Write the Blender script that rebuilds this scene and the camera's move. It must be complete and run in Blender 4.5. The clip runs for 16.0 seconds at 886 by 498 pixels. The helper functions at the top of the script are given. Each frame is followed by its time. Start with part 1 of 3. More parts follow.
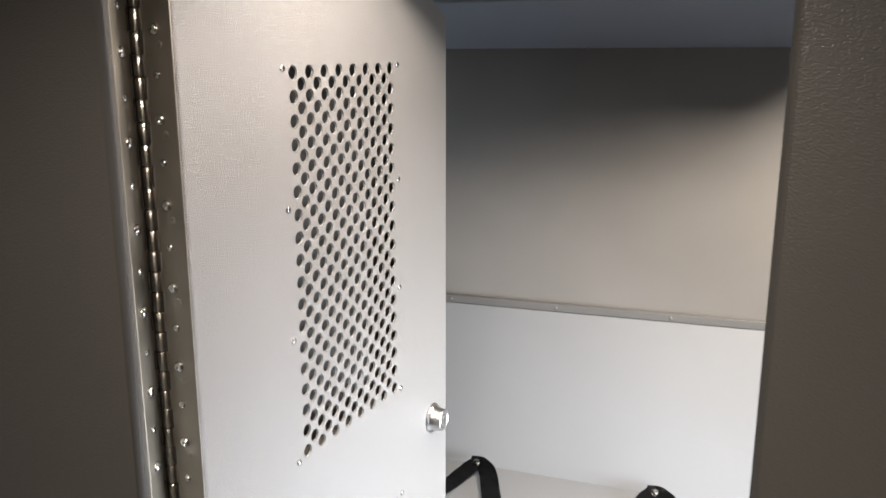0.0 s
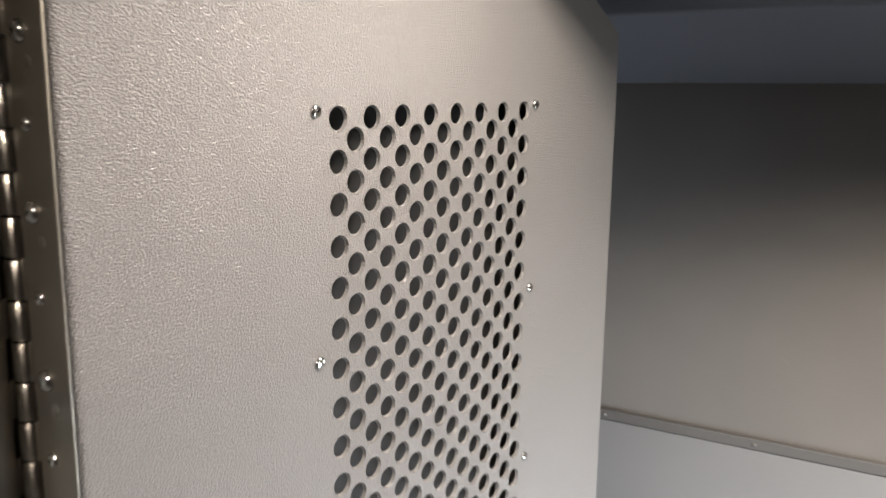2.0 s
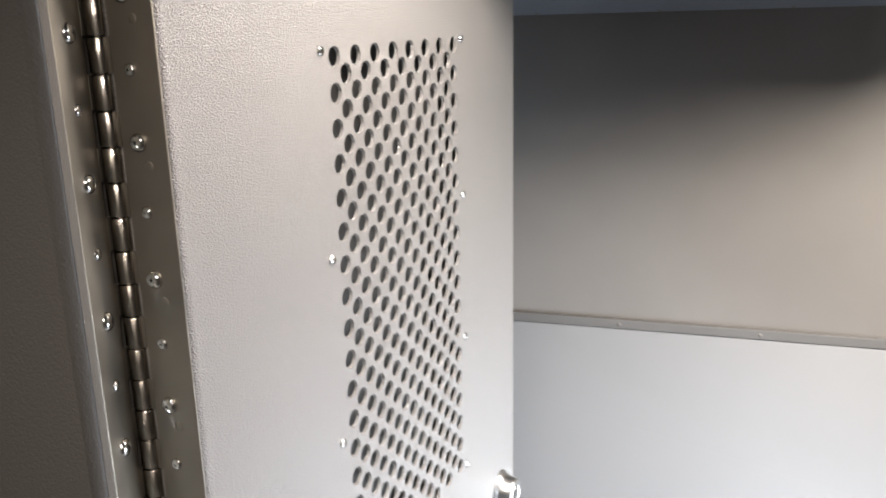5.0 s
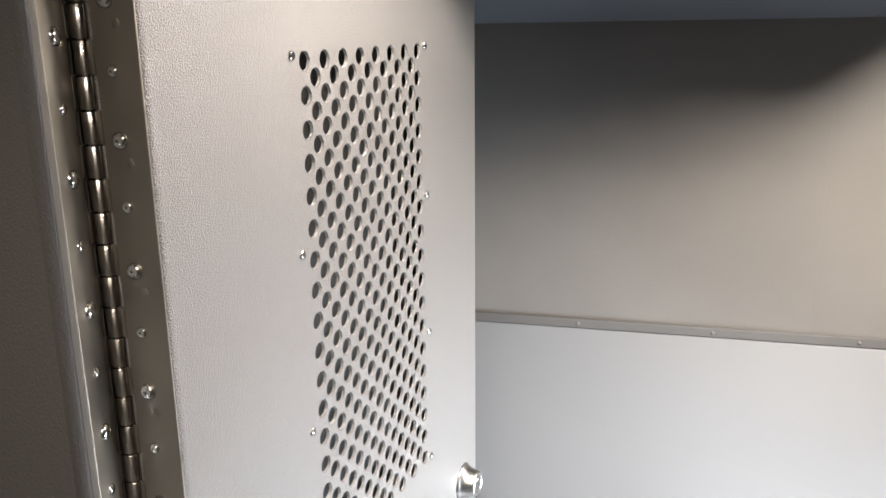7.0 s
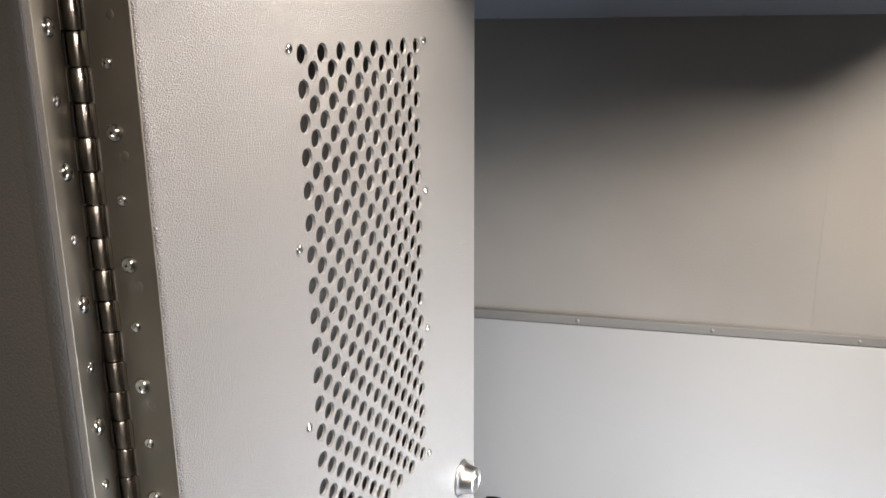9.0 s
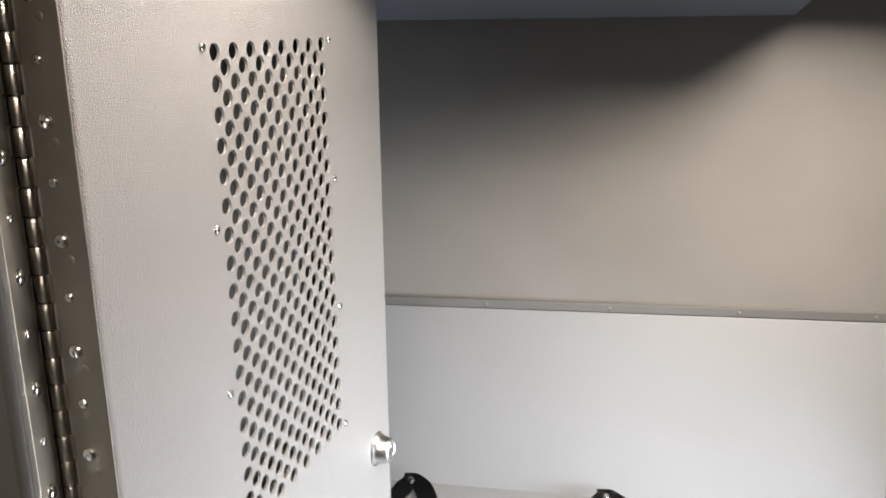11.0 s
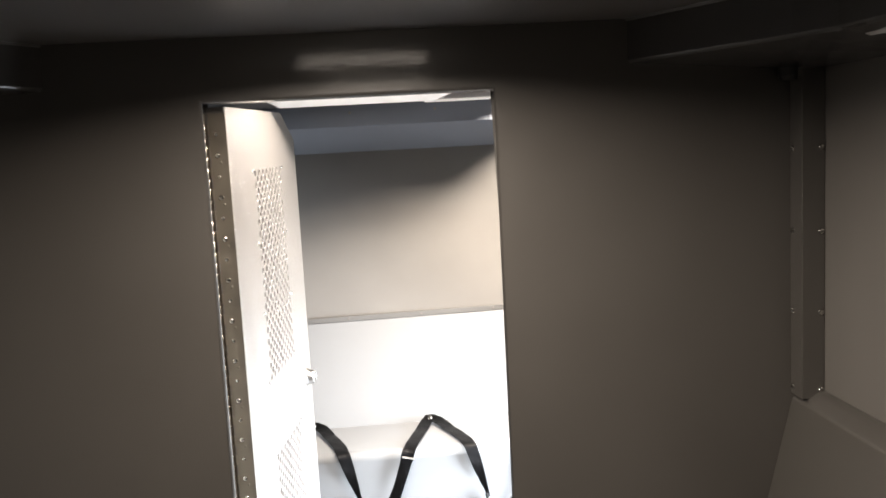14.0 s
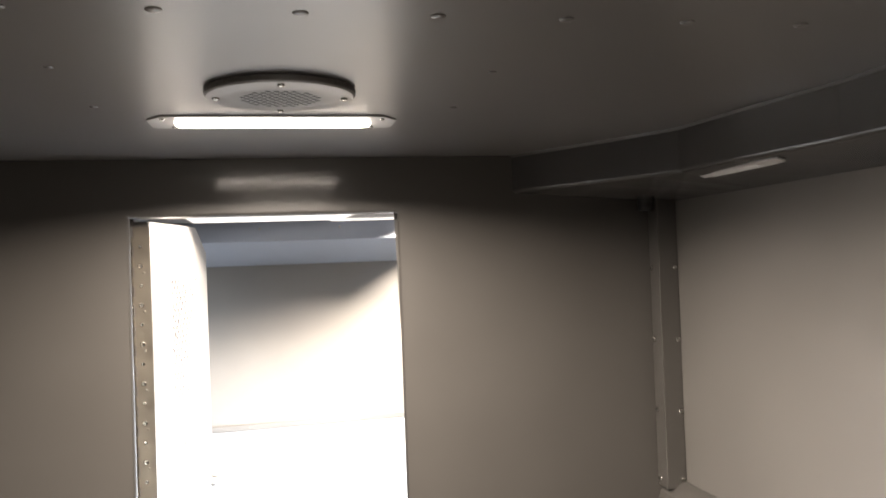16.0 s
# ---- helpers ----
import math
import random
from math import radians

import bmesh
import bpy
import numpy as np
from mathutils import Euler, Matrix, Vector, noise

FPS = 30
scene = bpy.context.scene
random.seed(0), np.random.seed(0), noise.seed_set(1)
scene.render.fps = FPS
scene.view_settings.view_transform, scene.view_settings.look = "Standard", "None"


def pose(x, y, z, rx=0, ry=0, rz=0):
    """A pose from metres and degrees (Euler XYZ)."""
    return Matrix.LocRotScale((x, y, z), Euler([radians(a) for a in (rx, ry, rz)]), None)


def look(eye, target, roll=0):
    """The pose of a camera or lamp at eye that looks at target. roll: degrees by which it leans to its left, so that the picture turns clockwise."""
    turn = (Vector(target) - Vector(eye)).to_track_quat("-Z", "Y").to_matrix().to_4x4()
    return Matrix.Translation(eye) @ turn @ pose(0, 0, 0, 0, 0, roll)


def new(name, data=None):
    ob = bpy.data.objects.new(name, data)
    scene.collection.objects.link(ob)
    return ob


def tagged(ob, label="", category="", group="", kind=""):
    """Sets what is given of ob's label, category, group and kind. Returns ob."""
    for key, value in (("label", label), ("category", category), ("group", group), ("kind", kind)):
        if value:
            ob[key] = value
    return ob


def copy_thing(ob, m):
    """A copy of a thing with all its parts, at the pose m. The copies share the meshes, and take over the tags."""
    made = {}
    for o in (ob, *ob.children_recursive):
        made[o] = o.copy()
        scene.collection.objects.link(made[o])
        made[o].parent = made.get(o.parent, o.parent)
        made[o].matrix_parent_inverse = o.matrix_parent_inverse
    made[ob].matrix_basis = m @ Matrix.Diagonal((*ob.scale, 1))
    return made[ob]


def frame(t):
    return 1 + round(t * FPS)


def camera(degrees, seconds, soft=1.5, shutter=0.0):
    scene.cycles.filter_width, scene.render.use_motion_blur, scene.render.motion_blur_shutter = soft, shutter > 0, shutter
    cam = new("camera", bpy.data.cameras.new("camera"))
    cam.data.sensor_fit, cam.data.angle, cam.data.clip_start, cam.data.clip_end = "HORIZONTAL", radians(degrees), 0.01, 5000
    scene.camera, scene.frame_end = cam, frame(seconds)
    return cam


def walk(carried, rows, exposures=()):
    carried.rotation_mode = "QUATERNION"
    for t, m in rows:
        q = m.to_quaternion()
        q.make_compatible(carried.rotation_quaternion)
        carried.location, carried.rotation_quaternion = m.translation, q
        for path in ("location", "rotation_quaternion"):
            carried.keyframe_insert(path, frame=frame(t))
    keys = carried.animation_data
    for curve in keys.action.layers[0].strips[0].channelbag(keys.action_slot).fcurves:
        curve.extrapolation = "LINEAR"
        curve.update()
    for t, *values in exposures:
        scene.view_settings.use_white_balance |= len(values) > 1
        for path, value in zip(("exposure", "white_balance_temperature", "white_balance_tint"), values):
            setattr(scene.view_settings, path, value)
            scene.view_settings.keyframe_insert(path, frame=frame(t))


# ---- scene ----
cam = camera(57.0, 16.0, shutter=0.35)
PATH = [
    (0, (0.354, 0.081, 1.451), (-0.305, 1.915, 1.002), -0.0),
    (0.5, (0.282, 0.201, 1.454), (-0.382, 2.037, 1.023), -0.1),
    (1, (0.208, 0.289, 1.465), (-0.448, 2.121, 1.001), 1.4),
    (1.5, (0.198, 0.429, 1.47), (-0.588, 2.219, 1.052), 2.0),
    (2, (0.165, 0.582, 1.454), (-0.836, 2.273, 1.084), 0.7),
    (2.5, (0.072, 0.755, 1.425), (-0.994, 2.409, 1.082), -2.35),
    (3, (0.058, 0.798, 1.439), (-1.026, 2.440, 1.097), -2.9),
    (3.5, (0.089, 0.741, 1.434), (-0.975, 2.376, 1.006), -1.4),
    (4, (0.121, 0.672, 1.449), (-0.885, 2.327, 0.951), -1.5),
    (4.5, (0.111, 0.506, 1.447), (-0.678, 2.274, 0.944), -1.9),
    (5, (0.113, 0.384, 1.458), (-0.501, 2.215, 0.937), -1.3),
    (5.2, (0.102, 0.36, 1.465), (-0.419, 2.212, 0.915), -0.9),
    (7.5, (0.126, 0.343, 1.457), (-0.404, 2.208, 0.963), -0.6),
    (8, (0.124, 0.346, 1.457), (-0.409, 2.211, 0.968), -0.4),
    (10.5, (0.139, 0.349, 1.451), (-0.362, 2.204, 0.895), -1.1),
    (11, (0.168, 0.255, 1.453), (-0.173, 2.158, 0.941), -0.6),
    (11.2, (0.188, 0.178, 1.436), (-0.123, 2.086, 0.924), 0.7),
    (11.5, (0.205, 0.019, 1.381), (-0.12, 1.915, 0.834), 2.1),
    (12, (0.171, -0.205, 1.395), (-0.004, 1.693, 0.792), 1.0),
    (12.5, (0.104, -0.47, 1.427), (0.15, 1.432, 0.811), 0.2),
    (13, (0.135, -0.712, 1.432), (0.233, 1.213, 0.897), 0.5),
    (13.2, (0.143, -0.832, 1.437), (0.259, 1.104, 0.968), 0.2),
    (13.5, (0.167, -0.959, 1.453), (0.274, 1.005, 1.087), -1.0),
    (13.6, (0.17, -1.001, 1.454), (0.276, 0.968, 1.125), -1.4),
    (14, (0.133, -1.12, 1.471), (0.255, 0.862, 1.23), -3.1),
    (14.5, (0.086, -1.251, 1.458), (0.26, 0.737, 1.329), -2.8),
    (15, (0.073, -1.324, 1.464), (0.295, 0.664, 1.501), -2.2),
    (15.5, (0.072, -1.345, 1.474), (0.394, 0.626, 1.584), -1.9),
    (16, (0.078, -1.336, 1.468), (0.474, 0.624, 1.5), -2.1),
]
STOPS = [(0, 0.15, 6500, 10), (1.5, 0.0, 6650, 10), (2.5, -0.45, 6500, 10), (3.5, -0.4, 6450, 10), (4.5, 0.0, 6400, 10), (5.0, 0.27, 6350, 10), (8.0, 0.13, 6450, 10),
         (10.5, 0.1, 6500, 10), (11.5, 0.1, 6600, 10), (12.0, 0.12, 6750, 10), (12.5, 0.22, 6800, 10), (13.0, 0.5, 6800, 10), (13.3, 1.1, 6900, 10), (13.6, 1.15, 6950, 10), (14.0, 0.95, 6700, 10),
         (14.5, 1.25, 6750, 10), (15.0, 1.65, 6700, 10), (15.5, 1.97, 6650, 10), (16.0, 2.05, 6650, 10)]
walk(cam, [(t, look(eye, target, roll)) for t, eye, target, roll in PATH], STOPS)

# ---------------------------------------------------------------- light
world = bpy.data.worlds.new("sky")
scene.world = world
world.use_nodes = True
wn = world.node_tree
sky = wn.nodes.new("ShaderNodeTexSky")
sky.sky_type = "NISHITA"
sky.sun_disc = False
sky.sun_elevation, sky.sun_rotation = radians(35), radians(120)
wn.nodes["Background"].inputs["Strength"].default_value = 0.1
wn.links.new(sky.outputs["Color"], wn.nodes["Background"].inputs["Color"])

DAY = bpy.data.lights.new("daylight_in_side_door", "AREA")
DAY.shape, DAY.size, DAY.size_y = "RECTANGLE", 0.72, 0.80
DAY.energy, DAY.color, DAY.spread = 54.0, (0.84, 0.91, 1.0), radians(98)
day = new("daylight_in_side_door", DAY)
day.matrix_world = look((1.20, 1.30, 0.44), (-0.20, 1.42, 0.14))

# strip lamps: the bright lenses, and the light that they throw down
LENS_GLOW = 4.5
NEAR_POWER, REAR_POWER, FAR_POWER, SIDE_POWER = 15.5, 12.0, 22.0, 26.0
NEAR_TINT, FAR_TINT = (1.0, 0.88, 0.77), (1.0, 0.905, 0.82)
SIDE_TINT = (1.0, 0.885, 0.77)
BEAM, BEAM_REAR, BEAM_FAR, BEAM_SIDE = radians(159), radians(169), radians(176), radians(144)

# ---------------------------------------------------------------- materials
def material(name, colour, rough=0.5, metal=0.0, grain=0.0, grain_scale=400.0, stain=0.06, stain_scale=3.0,
             rough_vary=0.08, spec=0.5, speck_glint=0.0, coat=0.0, coat_rough=0.14):
    m = bpy.data.materials.new(name)
    m.use_nodes = True
    nt = m.node_tree
    b = nt.nodes["Principled BSDF"]
    b.inputs["Metallic"].default_value = metal
    b.inputs["Specular IOR Level"].default_value = spec
    tc = nt.nodes.new("ShaderNodeTexCoord")
    big = nt.nodes.new("ShaderNodeTexNoise")
    big.inputs["Scale"].default_value, big.inputs["Detail"].default_value = stain_scale, 5
    nt.links.new(tc.outputs["Object"], big.inputs["Vector"])
    fine = nt.nodes.new("ShaderNodeTexNoise")
    fine.inputs["Scale"].default_value, fine.inputs["Detail"].default_value, fine.inputs["Distortion"].default_value = grain_scale, 2, 0.0
    nt.links.new(tc.outputs["Object"], fine.inputs["Vector"])
    ramp = nt.nodes.new("ShaderNodeMapRange")
    ramp.inputs["From Min"].default_value, ramp.inputs["From Max"].default_value = 0.3, 0.7
    ramp.inputs["To Min"].default_value, ramp.inputs["To Max"].default_value = 1 - stain, 1 + stain
    nt.links.new(big.outputs["Fac"], ramp.inputs["Value"])
    # fine colour variation: flecks on the floor, painted sparkle on the door
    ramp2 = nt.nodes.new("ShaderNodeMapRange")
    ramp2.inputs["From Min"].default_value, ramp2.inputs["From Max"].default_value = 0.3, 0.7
    ramp2.inputs["To Min"].default_value, ramp2.inputs["To Max"].default_value = 1 - speck_glint, 1 + speck_glint
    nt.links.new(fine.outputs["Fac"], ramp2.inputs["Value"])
    mul = nt.nodes.new("ShaderNodeMath")
    mul.operation = "MULTIPLY"
    nt.links.new(ramp.outputs[0], mul.inputs[0])
    nt.links.new(ramp2.outputs[0], mul.inputs[1])
    vec = nt.nodes.new("ShaderNodeVectorMath")
    vec.operation = "SCALE"
    vec.inputs[0].default_value = colour
    nt.links.new(mul.outputs[0], vec.inputs["Scale"])
    nt.links.new(vec.outputs[0], b.inputs["Base Color"])
    rr = nt.nodes.new("ShaderNodeMapRange")
    rr.inputs["From Min"].default_value, rr.inputs["From Max"].default_value = 0.3, 0.7
    rr.inputs["To Min"].default_value, rr.inputs["To Max"].default_value = max(0.02, rough - rough_vary), min(1, rough + rough_vary)
    nt.links.new(big.outputs["Fac"], rr.inputs["Value"])
    nt.links.new(rr.outputs[0], b.inputs["Roughness"])
    if grain:
        bump = nt.nodes.new("ShaderNodeBump")
        bump.inputs["Strength"].default_value, bump.inputs["Distance"].default_value = min(grain, 1.0), 0.001 * max(grain, 1.0)
        nt.links.new(fine.outputs["Fac"], bump.inputs["Height"])
        nt.links.new(bump.outputs[0], b.inputs["Normal"])
        gentle = nt.nodes.new("ShaderNodeBump")
        gentle.inputs["Strength"].default_value, gentle.inputs["Distance"].default_value = min(grain, 1.0) * 0.5, 0.001
        peel = nt.nodes.new("ShaderNodeTexNoise")
        peel.inputs["Scale"].default_value, peel.inputs["Detail"].default_value = 130.0, 3
        nt.links.new(tc.outputs["Object"], peel.inputs["Vector"])
        nt.links.new(peel.outputs["Fac"], gentle.inputs["Height"])
        nt.links.new(gentle.outputs[0], b.inputs["Coat Normal"])
    b.inputs["Coat Weight"].default_value, b.inputs["Coat Roughness"].default_value = coat, coat_rough
    return m


def glow(name, colour, strength):
    m = bpy.data.materials.new(name)
    m.use_nodes = True
    b = m.node_tree.nodes["Principled BSDF"]
    b.inputs["Base Color"].default_value = (0.8, 0.8, 0.8, 1)
    b.inputs["Emission Color"].default_value = (*colour, 1)
    b.inputs["Emission Strength"].default_value = strength
    return m


# the door's grey coat, darkened: dim light is put into its colour
PAINT_DIM = material("grey_coat_dim", (0.054, 0.0505, 0.0465), 0.36, grain=0.55, grain_scale=520, stain=0.05, rough_vary=0.03, spec=0.5, coat=0.7, coat_rough=0.035)
# bluish daylight on the duct is put into its grey coat
BOX_DAY_TINT = material("grey_coat_day_tint", (0.140, 0.152, 0.176), 0.7, grain=0.5, grain_scale=520, stain=0.05, rough_vary=0.05, spec=0.1)
# near black: shade behind the vent holes is put into this colour
VENT_SHADE = material("vent_shade", (0.016, 0.0152, 0.014), 0.5, grain=0.1, stain=0.06)
# the same coat made lighter, as if this wall caught more light
SIDE_PAINT_LIT = material("grey_coat_side_lit", (0.108, 0.1025, 0.095), 0.4, grain=0.3, grain_scale=700, stain=0.06, rough_vary=0.04)
# lit copy of the coat, lighter than on the partition
DOOR_PAINT_LIT = material("grey_coat_door_lit", (0.100, 0.094, 0.088), 0.32, grain=1.5, grain_scale=720, stain=0.03, rough_vary=0.04, spec=0.65, speck_glint=0.10)
CEILING_PAINT = material("grey_gloss_coat", (0.098, 0.091, 0.087), 0.30, spec=0.9, grain=0.0, stain=0.025, rough_vary=0.004)
# darker copy of the ceiling coat: the ducts' shade is in its colour
DUCT_PAINT_SHADED = material("grey_gloss_coat_shaded", (0.045, 0.043, 0.042), 0.25, grain=0.0, stain=0.04, rough_vary=0.012)
SEALANT = material("grey_sealant", (0.085, 0.081, 0.078), 0.45, stain=0.1, stain_scale=20)
BENCH_PAINT = material("grey_moulded_bench", (0.132, 0.137, 0.143), 0.6, grain=0.12, grain_scale=350, stain=0.04, spec=0.25)
WALL_PAINT = material("light_grey_wall_panel", (0.132, 0.126, 0.119), 0.5, grain=0.4, grain_scale=500, stain=0.05, stain_scale=5, spec=0.2)
STRIP_TONE = material("grey_strip_tone", (0.083, 0.081, 0.079), 0.5, grain=0.1, stain=0.04)
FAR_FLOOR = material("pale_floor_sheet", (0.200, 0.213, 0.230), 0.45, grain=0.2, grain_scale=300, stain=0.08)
# near floor is out of view; kept dark to limit bounced light
FLOOR_COAT = material("grey_floor_coating", (0.055, 0.055, 0.055), 0.5, grain=0.5, grain_scale=260, stain=0.12, speck_glint=0.12)
STEEL = material("brushed_stainless_steel", (0.205, 0.187, 0.158), 0.5, metal=1.0, grain=0.04, grain_scale=90, stain=0.10, stain_scale=14)
PIN_STEEL = material("polished_steel_knuckle", (0.27, 0.247, 0.220), 0.22, metal=1.0, stain=0.08, stain_scale=40, rough_vary=0.015)
# drawn along its length, so that highlights run up and down
pin_nodes = PIN_STEEL.node_tree
pin_bsdf = pin_nodes.nodes["Principled BSDF"]
pin_bsdf.inputs["Anisotropic"].default_value, pin_bsdf.inputs["Anisotropic Rotation"].default_value = 0.92, 0.25
tangent = pin_nodes.nodes.new("ShaderNodeTangent")
tangent.direction_type, tangent.axis = "RADIAL", "Z"
pin_nodes.links.new(tangent.outputs[0], pin_bsdf.inputs["Tangent"])
CHROME = material("bright_zinc_screw", (0.52, 0.51, 0.49), 0.15, metal=1.0, stain=0.05)
NICKEL = material("satin_nickel", (0.30, 0.30, 0.29), 0.2, metal=1.0, stain=0.04, stain_scale=30, rough_vary=0.03)
LOCK_NICKEL = material("brushed_nickel_lock", (0.40, 0.395, 0.385), 0.30, metal=1.0, stain=0.04, stain_scale=30, rough_vary=0.03)
BLACK_WEB = material("black_nylon_webbing", (0.0018, 0.0018, 0.002), 0.45, grain=0.3, grain_scale=900, stain=0.2, spec=0.06)
RUBBER = material("black_rubber", (0.012, 0.012, 0.012), 0.6, stain=0.1)
LAMP_PLATE = material("grey_enamel_plate", (0.42, 0.41, 0.40), 0.35, stain=0.03)
LAMP_OFF = material("unlit_lamp_lens", (0.75, 0.75, 0.74), 0.15, stain=0.03)
HOLE_SHADE = material("hole_shade", (0.02, 0.02, 0.02), 0.7, stain=0.1)
ASPHALT = material("asphalt", (0.05, 0.05, 0.05), 0.9, grain=0.6, grain_scale=120, stain=0.2, stain_scale=1.0)
LED_LIT = glow("lit_lamp_lens", NEAR_TINT, LENS_GLOW)
# no lamp: glow of the sheets added on the far ceiling
PANEL_GLOW = glow("panel_glow", FAR_TINT, 0.22)
LED_FAR_LIT = glow("lit_lamp_lens_far", FAR_TINT, 32.0)
LED_SIDE_LIT = glow("lit_lamp_lens_side", SIDE_TINT, LENS_GLOW)

# ---------------------------------------------------------------- mesh helpers
ORIGIN = {}


def thing(name, at, label, category, group="", kind=""):
    e = new(name)
    e.empty_display_size = 0.05
    e.location = at
    ORIGIN[e.name] = Vector(at)
    return tagged(e, label, category, group, kind)


def settle_in(ob, parent):
    if parent is not None:
        ob.parent = parent
        if parent.name in ORIGIN:
            ob.matrix_parent_inverse = Matrix.Translation(-ORIGIN[parent.name])
    return ob


def part(name, bm, mat, parent=None, label="", smooth=False):
    bm.normal_update()
    me = bpy.data.meshes.new(name)
    bm.to_mesh(me)
    bm.free()
    me.materials.append(mat)
    if smooth:
        for p in me.polygons:
            p.use_smooth = True
    ob = settle_in(new(name, me), parent)
    if label:
        ob["label"] = label
    return ob


def add_box(bm, x0, x1, y0, y1, z0, z1, bevel=0.0, seg=2):
    r = bmesh.ops.create_cube(bm, size=1.0)
    vs = r["verts"]
    for v in vs:
        v.co = Vector(((x0 + x1) / 2 + v.co.x * (x1 - x0), (y0 + y1) / 2 + v.co.y * (y1 - y0), (z0 + z1) / 2 + v.co.z * (z1 - z0)))
    if bevel:
        es = list({e for v in vs for e in v.link_edges})
        bmesh.ops.bevel(bm, geom=es, offset=bevel, segments=seg, affect="EDGES", profile=0.6)


def box(x0, x1, y0, y1, z0, z1, bevel=0.0, seg=2):
    bm = bmesh.new()
    add_box(bm, x0, x1, y0, y1, z0, z1, bevel, seg)
    return bm


def prism(points, axis, a, b, bevel=0.0, seg=2, pick=None):
    """A closed outline (2D points) drawn out along an axis from a to b."""
    bm = bmesh.new()

    def at(p, s):
        if axis == "x":
            return (s, p[0], p[1])
        if axis == "y":
            return (p[0], s, p[1])
        return (p[0], p[1], s)
    lo = [bm.verts.new(at(p, a)) for p in points]
    hi = [bm.verts.new(at(p, b)) for p in points]
    n = len(points)
    bm.faces.new(lo)
    bm.faces.new(hi)
    for i in range(n):
        bm.faces.new((lo[i], lo[(i + 1) % n], hi[(i + 1) % n], hi[i]))
    bmesh.ops.recalc_face_normals(bm, faces=bm.faces)
    if bevel:
        es = [e for e in bm.edges if pick is None or pick(e)]
        bmesh.ops.bevel(bm, geom=es, offset=bevel, segments=seg, affect="EDGES", profile=0.5)
    return bm


def lathe(profile, seg=20):
    """A turned solid round z from (radius, height) pairs; ends are closed."""
    bm = bmesh.new()
    rings = []
    for r, z in profile:
        rings.append([bm.verts.new((r * math.cos(2 * math.pi * i / seg), r * math.sin(2 * math.pi * i / seg), z)) for i in range(seg)])
    for a, b in zip(rings, rings[1:]):
        for i in range(seg):
            bm.faces.new((a[i], a[(i + 1) % seg], b[(i + 1) % seg], b[i]))
    bm.faces.new(list(reversed(rings[0])))
    bm.faces.new(rings[-1])
    return bm


def facing(at, normal, spin=0.0):
    q = Vector(normal).to_track_quat("Z", "Y").to_matrix().to_4x4()
    return Matrix.Translation(at) @ q @ Matrix.Rotation(spin, 4, "Z")


def screw_mesh(name, mat):
    """Pan-head screw of radius 1 with a cross recess."""
    bm = bmesh.new()
    seg = 16
    rings = []
    for r, z in ((1.0, -0.05), (1.0, 0.12), (0.9, 0.36), (0.68, 0.52)):
        rings.append([bm.verts.new((r * math.cos(2 * math.pi * i / seg), r * math.sin(2 * math.pi * i / seg), z)) for i in range(seg)])
    for z, lobe, mid in ((0.585, 0.38, 0.15), (0.34, 0.3, 0.11)):
        ring = []
        for i in range(seg):
            r = lobe if i % 4 == 0 else mid
            ring.append(bm.verts.new((r * math.cos(2 * math.pi * i / seg), r * math.sin(2 * math.pi * i / seg), z)))
        rings.append(ring)
    for a, b in zip(rings, rings[1:]):
        for i in range(seg):
            bm.faces.new((a[i], a[(i + 1) % seg], b[(i + 1) % seg], b[i]))
    bm.faces.new(rings[-1])
    for fc in bm.faces:
        fc.smooth = min(v.co.xy.length for v in fc.verts) > 0.5
    me = bpy.data.meshes.new(name)
    bm.to_mesh(me)
    bm.free()
    me.materials.append(mat)
    return me


def rivet_mesh(name, mat, high=1.0):
    bm = lathe([(1.0, -0.05), (0.97, 0.18 * high), (0.8, 0.42 * high), (0.45, 0.58 * high), (0.12, 0.62 * high)], 14)
    me = bpy.data.meshes.new(name)
    bm.to_mesh(me)
    bm.free()
    for p in me.polygons:
        p.use_smooth = True
    me.materials.append(mat)
    return me


SCREW = screw_mesh("screw", CHROME)
RIVET = rivet_mesh("rivet", STEEL)
LOW_BUMP = rivet_mesh("low_bump", STEEL, 0.35)
RIVET_PALE = rivet_mesh("rivet_pale", WALL_PAINT)
RIVET_PAINTED = rivet_mesh("rivet_painted", CEILING_PAINT, 0.45)


def fastener(parent, me, at, normal, radius, name="screw"):
    ob = settle_in(new(name, me), parent)
    ob.matrix_basis = facing(at, normal, random.uniform(0, 1.5)) @ Matrix.Scale(radius, 4)
    return ob


# ---------------------------------------------------------------- plan
XL, XR = -1.070, 1.152            # side walls
YB, YP, YPB, YF = -2.05, 0.789, 0.866, 2.125   # rear wall, partition front and back, far wall
ZC = 1.75                         # ceiling
OL, OR, OT = -0.2803, 0.388, 1.605  # doorway in the partition
T = 0.05

# ---------------------------------------------------------------- shell
ground = part("ground", box(-30, 30, -30, 30, -0.65, -0.6), ASPHALT)
tagged(ground, "dark asphalt ground outside the vehicle", "ground", kind="structure")
u = part("underbody", box(XL, XR, YB, YF, -0.6, -T), RUBBER)
tagged(u, "dark closed underbody of the vehicle", "vehicle underbody", kind="structure")
floor = part("floor", box(XL - T, XR + T, YB - T, YF + T, -T, 0), FLOOR_COAT)
tagged(floor, "dark grey vehicle floor", "floor", kind="structure")
# paler, bluish sheet added over the floor here
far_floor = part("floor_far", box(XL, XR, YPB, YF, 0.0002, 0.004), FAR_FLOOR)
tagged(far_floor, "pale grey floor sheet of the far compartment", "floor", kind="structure")
